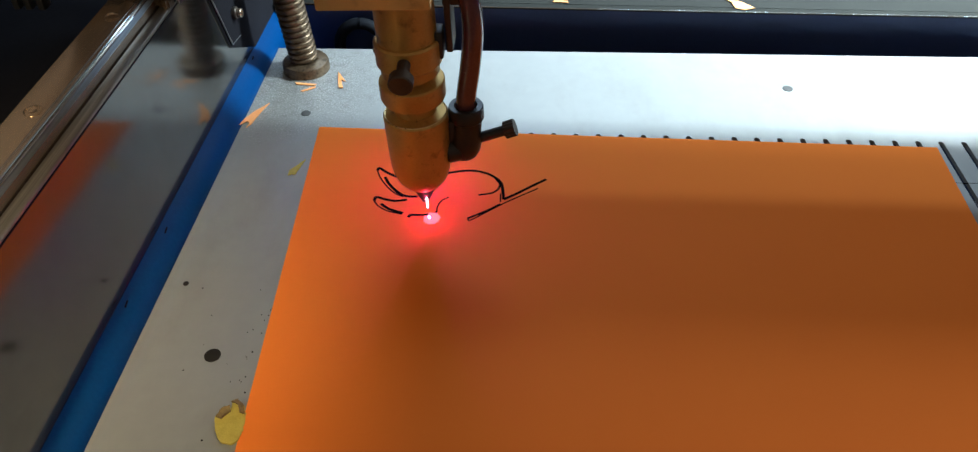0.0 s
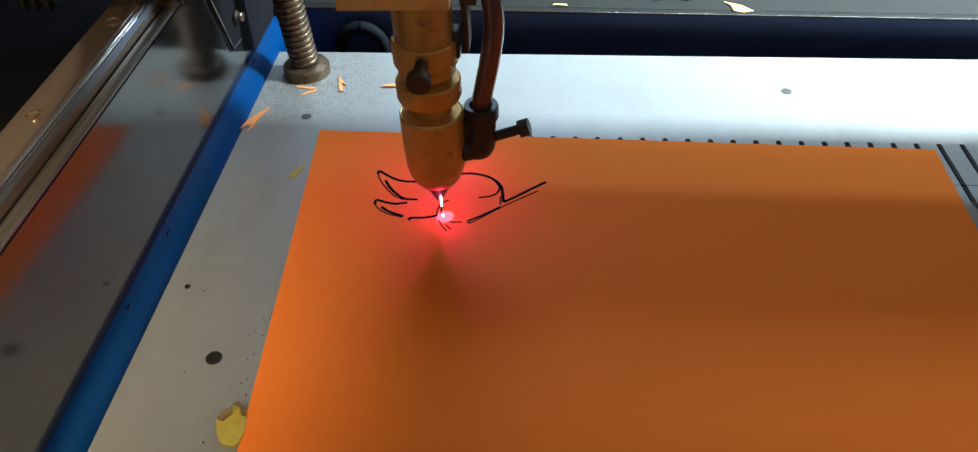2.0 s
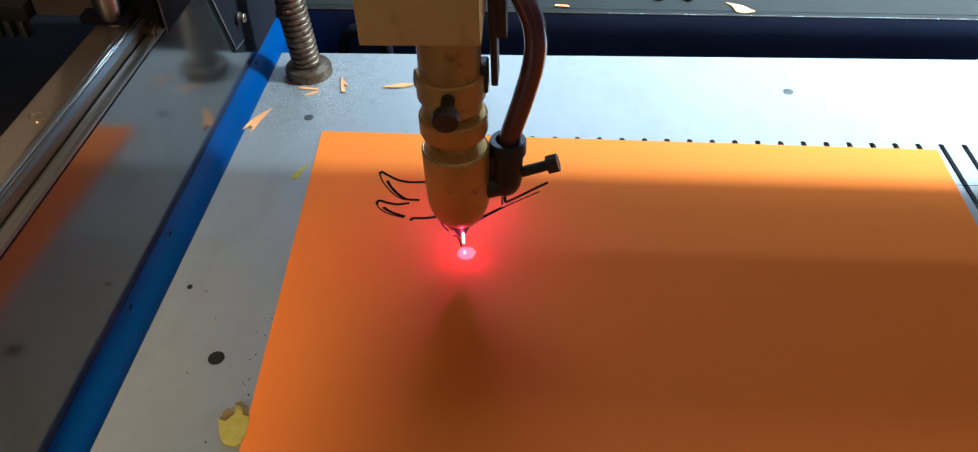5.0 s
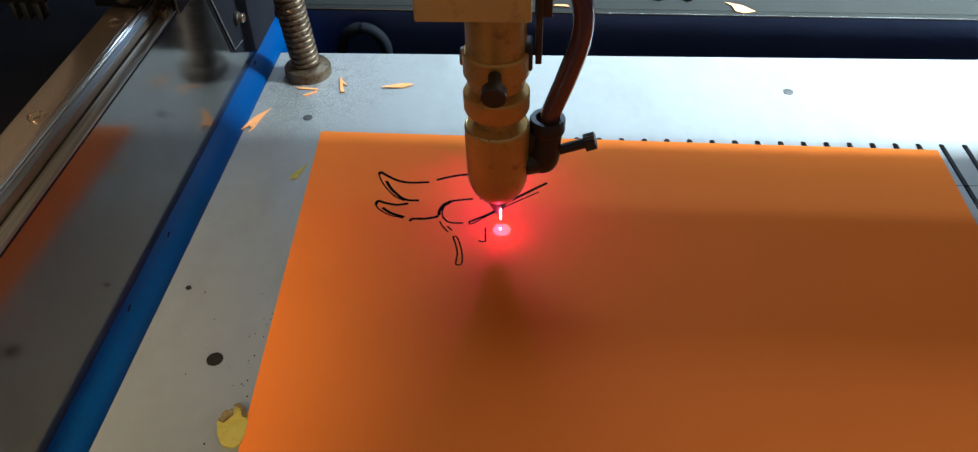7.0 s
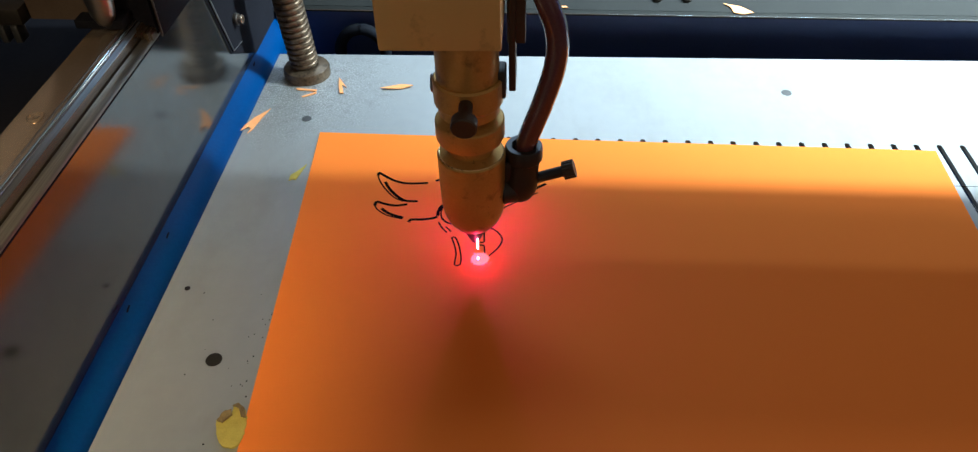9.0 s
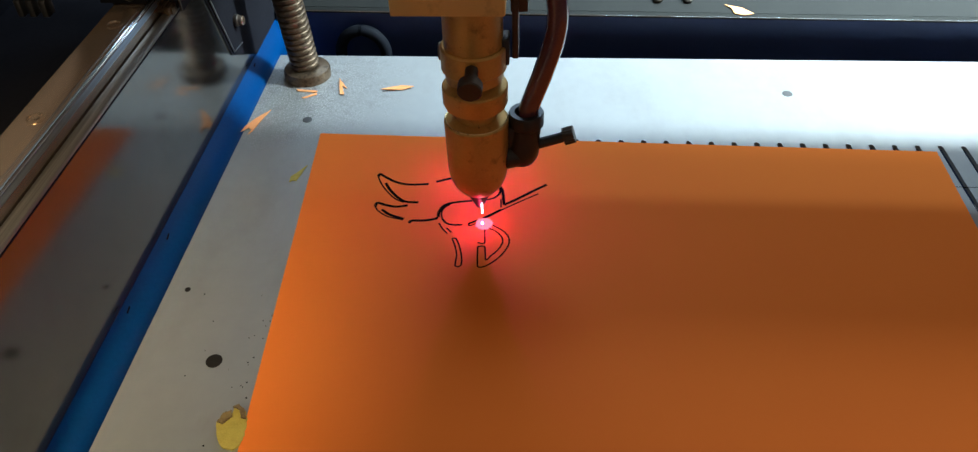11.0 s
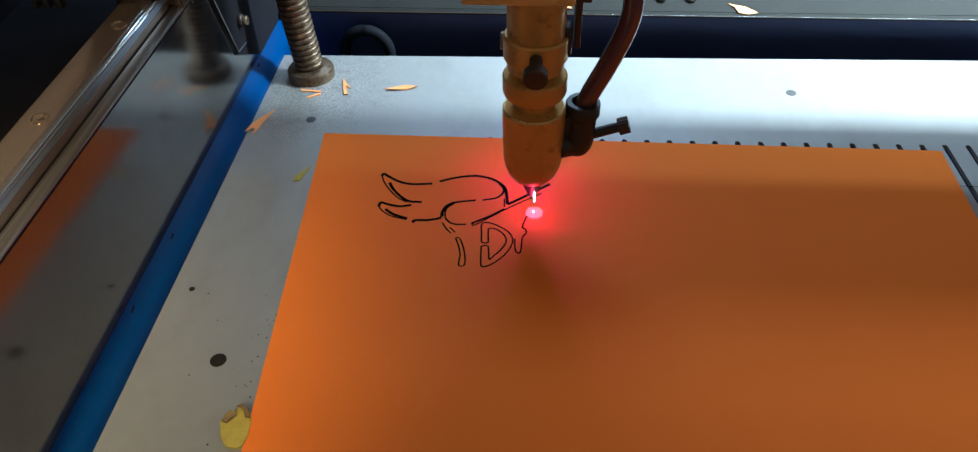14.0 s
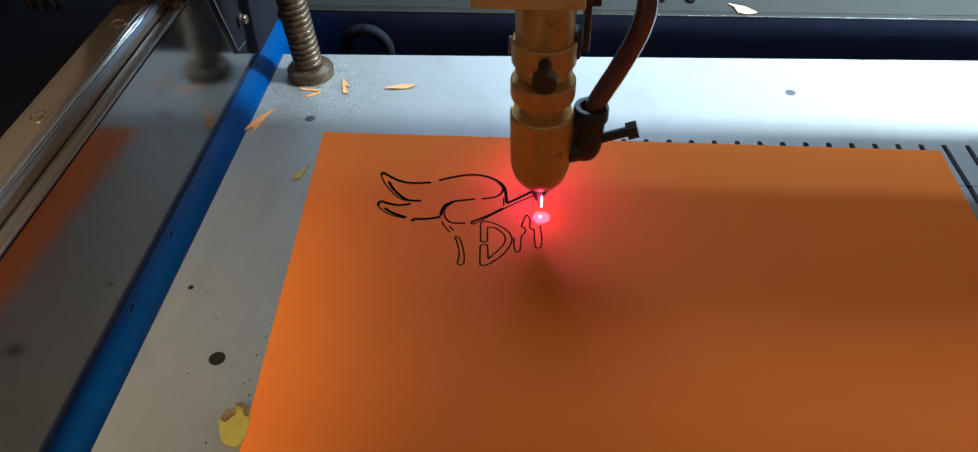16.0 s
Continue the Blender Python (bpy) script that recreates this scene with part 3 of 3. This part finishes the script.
def torn_piece():
    t = thing("torn_piece", "torn yellow scrap with brown curled edges beside the sheet", "card scrap", (0.005, -0.170, 0), "cut scraps")

    def ragged(pts):
        out = []
        for (ax, ay), (bx, by) in zip(pts, pts[1:] + pts[:1]):
            for k in range(5):
                f = k / 5
                x, y = ax + (bx - ax) * f, ay + (by - ay) * f
                out.append((x + 0.0004 * noise.noise((x * 1500, y * 1500, 1.0)), y + 0.0004 * noise.noise((x * 1500, y * 1500, 7.0))))
        return out

    def sheetlet(pts, z0, z1, lift):
        pts = ragged(pts)
        bm = add_prism(bmesh.new(), [(x - 0.005, y + 0.170) for x, y in pts], z0, z1)
        for v in bm.verts:
            v.co.z += lift * (noise.noise(v.co * 260) + 0.6)
        return bm
    part("body", sheetlet([(0.0, -0.1689), (0.0005, -0.1679), (0.0045, -0.1652), (0.0042, -0.1627), (0.0064, -0.1621), (0.0085, -0.1635), (0.01, -0.1665), (0.0108, -0.1731), (0.0104, -0.1772), (0.0085, -0.1787), (0.0054, -0.1783), (0.0032, -0.1766), (0.0016, -0.1735)], 0.0002, 0.0010, 0.0003), YELLOW, t, smooth=False)
    part("curl", sheetlet([(0.0008, -0.1694), (0.0021, -0.1662), (0.0044, -0.1648), (0.0051, -0.1667), (0.0037, -0.1683), (0.0028, -0.1696)], 0.0012, 0.0020, 0.0010), BROWN, t, "brown curled edge", smooth=False)
    part("curl", sheetlet([(0.0043, -0.1632), (0.0062, -0.1619), (0.0087, -0.164), (0.0101, -0.1675), (0.0083, -0.1671), (0.0068, -0.1641)], 0.0012, 0.0020, 0.0010), BROWN, t, "brown curled edge", smooth=False)
    return t


torn_piece()
scrap([(0.2130, 0.1118), (0.2165, 0.1090), (0.2180, 0.1040), (0.2230, 0.1026), (0.2290, 0.1042), (0.2225, 0.1092)], SCRAP, "orange offcut lying on the rear ledge", at=0.0158).rotation_euler.x = 0.22
scrap([(0.1150, 0.1065), (0.1240, 0.1060), (0.1230, 0.1075), (0.1160, 0.1078)], SCRAP, "thin orange offcut on the rear ledge", at=0.0157).rotation_euler.x = 0.22


# soot specks by the edge of the sheet, the seam of the bed, chips in the blue paint
bm = bmesh.new()
SPOTS = [(0.0058, -0.131), (0.0048, -0.140), (0.0036, -0.1526), (0.0070, -0.1577), (-0.002, -0.1772), (0.0052, -0.1248), (0.0044, -0.1533)]
for x, y in SPOTS + [(random.uniform(-0.035, 0.006), random.uniform(-0.17, -0.09)) for _ in range(7)] + [(0.0085 - abs(random.gauss(0, 0.004)), random.uniform(-0.166, -0.118)) for _ in range(14)]:
    r = random.uniform(0.00010, 0.00030)
    add_prism(bm, [(x + r * random.uniform(0.5, 1.4) * math.cos(a), y + r * random.uniform(0.5, 1.6) * math.sin(a)) for a in [k * 1.05 for k in range(6)]], -0.0002, 0.0002)
tagged(part("soot_specks", bm, CHAR, smooth=False), "tiny black soot specks on the steel bed", "soot", kind="stuff")
part("seam", box((0.2915, -0.02945, -0.0005), (0.47, -0.02915, 0.00006)), PLUG, bed, "fine joint across the bed")
trim = bpy.data.objects["blue_trim"]
for y, f in ((-0.085, 0.75), (-0.126, 0.8), (-0.15, 0.5), (0.05, 0.85)):
    x, z = -0.0405 - 0.0057 * f, 0.0012 + 0.0086 * f
    ob = part("paint_chip", box((-0.0003, -0.0017, -0.0002), (0.0003, 0.0017, 0.00015), 0.0001), CHAR, trim)
    ob.matrix_basis = pose(x, y, z, 0, 56, 8)


# the laser head
def laser_head():
    t = thing("laser_head", "brass laser head with air hose and black fitting over the card", "laser head")
    ox = -0.0015
    M = Matrix.Translation((ox, 0, 0))
    part("mount_block", box((-0.0265, -0.020, 0.1080), (0.0110, 0.022, 0.170), 0.0006), BRASS_BLOCK, t, "flat gold-coloured mounting block")
    part("tube", lathe([(0.0108, 0.074), (0.0108, 0.1085)], 48, M), BRASS, t)
    part("clamp_collar", lathe([(0.0112, 0.0775), (0.0121, 0.0785), (0.0121, 0.0868), (0.0115, 0.0876), (0.0108, 0.0876)], 48, M), BRASS, t)
    part("neck", lathe([(0.0083, 0.050), (0.0083, 0.079)], 40, M), BRASS, t)
    part("lens_ring", lathe([(0.0086, 0.0610), (0.0118, 0.0625), (0.0124, 0.0640), (0.0124, 0.0698), (0.0124, 0.0701), (0.01215, 0.0706), (0.0119, 0.07075), (0.0117, 0.0708), (0.0086, 0.0719), (0.0084, 0.0720)], 48, M), BRASS, t)
    nozzle = part("nozzle_body", lathe([(0.0030, 0.0206), (0.0066, 0.0208), (0.0078, 0.0216), (0.0101, 0.0248), (0.0114, 0.0284), (0.0120, 0.0320), (0.0122, 0.0370), (0.0125, 0.0549), (0.0125, 0.0552), (0.0122, 0.0556), (0.0119, 0.05585), (0.0117, 0.0559), (0.0088, 0.0570), (0.0086, 0.0571)], 56, M), BRASS, t)
    part("worn_rim", lathe([(0.0119, 0.0556), (0.0121, 0.0558), (0.0119, 0.0561), (0.0116, 0.0560), (0.0117, 0.0557)], 56, M), WORN_BRASS, nozzle, "bright worn rim")
    # dark material keeps the core's glow from tinting the tip purple
    part("nozzle_tip", lathe([(0.0008, 0.0112), (0.0015, 0.0112), (0.0030, 0.0145), (0.0058, 0.0212)], 32, M), DARK_STEEL, t, "nozzle tip, coloured dark to hold back the laser glow")
    part("clamp_slot", box((ox + 0.0096, -0.0030, 0.0800), (ox + 0.0131, 0.0050, 0.0905), 0.0008), BLACK, t, "black jaw of the clamp")
    part("clamp_screw", rod((ox - 0.0080, 0.0050, 0.0815), (ox - 0.0134, 0.0050, 0.0815), 0.0034, 20, 0.0004), ALU, t, "pale steel clamp screw")
    kn = part("thumb_screw", rod((ox + 0.0001, -0.0188, 0.0823), (ox + 0.0001, -0.0234, 0.0816), 0.0044, 28, 0.0005), DARK_STEEL, t, "dark knurled clamping screw")
    part("stem", rod((ox + 0.0001, -0.010, 0.0836), (ox + 0.0001, -0.0192, 0.0822), 0.0024, 16), DARK_STEEL, kn)
    part("bracket_plate", box((0.0124, 0.0, 0.0812), (0.0148, 0.012, 0.170), 0.0005), DARK_STEEL, t)
    part("bracket_plate", box((0.0119, 0.001, 0.0990), (0.0180, 0.010, 0.170), 0.0005), DARK_STEEL, t)
    # added plate above the view; only its shadow near the head shows
    part("shade_plate", box((-0.034, 0.0225, 0.124), (0.046, 0.056, 0.200), 0.001), DARK_STEEL, t, "unseen plate added behind the block to widen its shadow")
    # air assist
    F = Matrix.Translation((0.0177, 0.003, 0))
    lean = F @ Matrix(((1, 0, 0.11, -0.11 * 0.0505), (0, 1, 0, 0), (0, 0, 1, 0), (0, 0, 0, 1)))
    f = part("air_fitting", lathe([(0.0034, 0.0330), (0.0054, 0.0337), (0.0064, 0.0360), (0.0066, 0.0385), (0.0066, 0.0420), (0.0061, 0.0438), (0.0060, 0.0502), (0.0064, 0.0506)], 32, lean), BLACK, t, "black push-in air fitting")
    part("release_ring", lathe([(0.0064, 0.0506), (0.0069, 0.0512), (0.0069, 0.0560), (0.0065, 0.0567), (0.0046, 0.0567), (0.0041, 0.0554), (0.0041, 0.0514)], 32, F), BLACK, f)
    part("boss", box((0.0090, -0.0010, 0.0345), (0.0150, 0.0085, 0.0515), 0.0012), BLACK, f)
    part("elbow", rod((0.0178, 0.002, 0.0378), (0.0088, 0.000, 0.0368), 0.0050, 24, 0.0008), BLACK, f)
    hose = part("air_hose", tube([(0.0177, 0.003, 0.0495), (0.0188, 0.003, 0.0585), (0.0240, 0.003, 0.0745), (0.0280, 0.003, 0.090), (0.0280, 0.003, 0.103), (0.0224, 0.004, 0.120), (0.0175, 0.010, 0.150), (0.0190, 0.030, 0.185)], 0.0039, 18), RUBBER, t, "glossy dark red-brown air hose")
    s = part("side_bolt", rod((0.0200, 0.003, 0.0405), (0.0335, 0.003, 0.0452), 0.0021, 18), BLACK, t)
    bm = bmesh.new()
    knurl = [(0.0035 if k % 2 else 0.00322, 2 * math.pi * k / 36) for k in range(36)]
    add_prism(bm, [(r * math.cos(q), r * math.sin(q)) for r, q in knurl], 0.0, 0.0043)
    bmesh.ops.transform(bm, matrix=along((0.0325, 0.003, 0.0449), (0.0368, 0.003, 0.0464)), verts=bm.verts)
    part("bolt_head", bm, DARK_STEEL, s, "dark knurled bolt head")
    # light of the pointer on the tip, and the burning point on the card
    diode = part("pointer_diode", rod((ox - 0.0012, 0.0345, 0.0300), (ox - 0.0012, 0.0302, 0.0262), 0.0030, 20, 0.0004), DARK_STEEL, t, "small red pointer diode behind the nozzle")
    part("lens", lathe([(0.0, -0.0002), (0.0007, -0.0001), (0.0008, 0.0004), (0.0005, 0.0008), (0.0, 0.0009)], 16, along((ox - 0.0012, 0.0302, 0.0262), (ox - 0.0012, 0.0259, 0.0224))), DIODE, diode, "glowing red lens")
    part("diode_arm", tube([(ox - 0.0012, 0.0345, 0.0300), (ox - 0.0012, 0.0400, 0.0500), (ox - 0.0012, 0.0400, 0.1260)], 0.0016, 12), DARK_STEEL, t)
    # no lamp: a glowing sliver draws the reflected streak on the tip
    part("tip_glint", lathe([(0.0, 0.0098), (0.0004, 0.0104), (0.0005, 0.0150), (0.0, 0.0164)], 12, Matrix.Translation((ox + 0.0012, -0.0040, 0))), RED, t, "glowing sliver standing in for the pointer's reflection on the nozzle")
    # ragged glowing disc draws the pink bloom round the burning core
    bm = bmesh.new()
    add_prism(bm, [(q * math.cos(w), q * math.sin(w)) for q, w in [(0.0038 + 0.0010 * noise.noise((k * 1.7, 0.5, 2.0)), 2 * math.pi * k / 64) for k in range(64)]], 0.00072, 0.00080)
    sp = part("spot_bloom", bm, SPOT, t, "glowing pink disc round the laser spot, standing in for bloom")
    part("core", lathe([(0.0, 0.0020), (0.0003, 0.0022), (0.00045, 0.0027), (0.0003, 0.0032), (0.0, 0.0034)], 16, Matrix.Translation((-0.0006, -0.0016, 0))), CORE, sp)
    return t, hose


head, air_hose = laser_head()


# the gantry that carries the head
def gantry():
    t = thing("gantry", "dark aluminium gantry beam across the bed", "gantry")
    part("beam", box((-0.110, 0.0510, 0.158), (0.58, 0.111, 0.190), 0.001), ALU, t)
    part("bearing_block", box((-0.0945, 0.0450, 0.0812), (-0.0640, 0.115, 0.158), 0.001), CAST, t, "brown-grey bearing block on the rail")
    part("pin", lathe([(0.0, 0.0824), (0.0014, 0.0826), (0.0032, 0.0842), (0.0046, 0.0880), (0.0054, 0.0950), (0.0054, 0.158)], 24, Matrix.Translation((-0.0605, 0.0390, 0))), ALU, t, "rounded bright metal pin")
    part("belt_clamp", box((-0.1150, 0.0400, 0.0812), (-0.0950, 0.0520, 0.0880), 0.0008), DARK_STEEL, t)
    for x in (-0.1095, -0.1045, -0.0990):
        part("rib", box((x - 0.0014, 0.0390, 0.0740), (x + 0.0014, 0.0450, 0.0813), 0.0006), ALU, t)
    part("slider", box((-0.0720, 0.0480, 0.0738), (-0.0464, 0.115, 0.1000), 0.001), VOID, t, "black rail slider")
    # black block put in for the shadow in the gap between pin and rail
    part("gap_shade", box((-0.0730, 0.0380, 0.0814), (-0.0540, 0.0480, 0.0850), 0.0005), VOID, t, "black block standing in for the shaded gap under the pin")
    bm = bmesh.new()
    for k in range(26):
        x = -0.0535 + 0.0065 * k / 25
        z = 0.0775 - 0.0030 * k / 25
        add_box(bm, (x - 0.00025, 0.0430 + random.uniform(-0.0015, 0.001), z - 0.0008), (x + 0.00025, 0.0485, z + random.uniform(0.0010, 0.0030)))
    part("wiper_brush", bm, SCREW, t, "worn brown bristle wiper")
    part("wiper_plate", box((-0.0452, 0.0475, 0.0735), (-0.0440, 0.100, 0.158), 0.0003), VOID, t, "thin dark plate with a paler rod as its lit edge")
    # rod paler than the plate draws the light caught on its front edge
    part("lit_edge", rod((-0.0444, 0.0474, 0.0740), (-0.0444, 0.0474, 0.158), 0.0005, 8), DARK_STEEL, t)
    return t


beam = gantry()

# seconds, place of the burning point on the card
HEAD = [
    (0, 0.0624, -0.0650), (0.25, 0.0661, -0.0652), (0.5, 0.0688, -0.0690), (0.75, 0.0726, -0.0703), (1, 0.0699, -0.0663),
    (1.25, 0.0745, -0.0656), (1.5, 0.0760, -0.0638), (1.75, 0.0717, -0.0645), (2, 0.0679, -0.0618), (2.25, 0.0670, -0.0556),
    (2.5, 0.0700, -0.0522), (2.75, 0.0739, -0.0497), (3, 0.0788, -0.0491), (3.25, 0.0781, -0.0471), (3.5, 0.0736, -0.0481),
    (3.7, 0.0710, -0.0510), (3.8, 0.0723, -0.0540), (4, 0.0705, -0.0686), (4.2, 0.0728, -0.0740), (4.6, 0.0762, -0.0770),
    (5, 0.0781, -0.0840), (5.3, 0.0782, -0.0898), (5.5, 0.0761, -0.0901), (5.8, 0.0757, -0.0820), (6.1, 0.0741, -0.0745),
    (6.3, 0.0878, -0.0745), (6.5, 0.0867, -0.0697), (6.75, 0.0882, -0.0671), (7, 0.0924, -0.0686), (7.25, 0.0943, -0.0744),
    (7.5, 0.0935, -0.0794), (7.75, 0.0909, -0.0848), (8, 0.0876, -0.0866), (8.25, 0.0871, -0.0827), (8.5, 0.0858, -0.0786),
    (8.75, 0.0843, -0.0819), (9, 0.0846, -0.0863), (9.2, 0.0855, -0.0917), (9.6, 0.0908, -0.0868), (10, 0.0956, -0.0790),
    (10.4, 0.0956, -0.0705), (10.8, 0.0899, -0.0655), (11.1, 0.0838, -0.0630), (11.3, 0.0839, -0.0612), (11.5, 0.0840, -0.0663),
    (11.7, 0.0838, -0.0727), (11.8, 0.0842, -0.0750), (11.9, 0.0877, -0.0739), (12, 0.0981, -0.0705), (12.25, 0.0988, -0.0771),
    (12.5, 0.1008, -0.0798), (12.75, 0.1016, -0.0772), (13, 0.1012, -0.0695), (13.25, 0.1033, -0.0666), (13.5, 0.1016, -0.0636),
    (13.75, 0.1027, -0.0593), (14, 0.1049, -0.0562), (14.25, 0.1052, -0.0621), (14.5, 0.1050, -0.0660), (14.75, 0.1073, -0.0703),
    (15, 0.1080, -0.0738), (15.25, 0.1104, -0.0761), (15.5, 0.1112, -0.0699), (15.75, 0.1101, -0.0664), (16, 0.1083, -0.0599),
]


def motions():
    # the carriage hangs a little crooked towards the end stop
    walk(head, [(t, pose(x, y, 0, 0, -1.53 * min(max((0.105 - x) / 0.037, 0), 1.2), 0)) for t, x, y in HEAD])
    # the hose leans as the head runs to the side
    foot = Matrix.Translation((0.0178, 0.003, 0.0525))
    walk(air_hose, [(t, foot @ pose(0, 0, 0, 0, 7.0 * min(max((x - 0.0915) / 0.017, 0), 1.1) - 9.5 * min(max((0.081 - x) / 0.020, 0), 1.1), 0) @ foot.inverted()) for t, x, y in HEAD])
    walk(beam, [(t, pose(0, y, 0)) for t, x, y in HEAD])
    for ob, t in LATER:
        down, up = pose(0, 0, -0.006), pose(0, 0, 0)
        a, b = max(t - 0.05, 0.04), t + 0.05
        b = min(b, 15.96)
        walk(ob, [(0, down), (min(a, b - 0.04), down), (b, up), (16, up)])


motions()
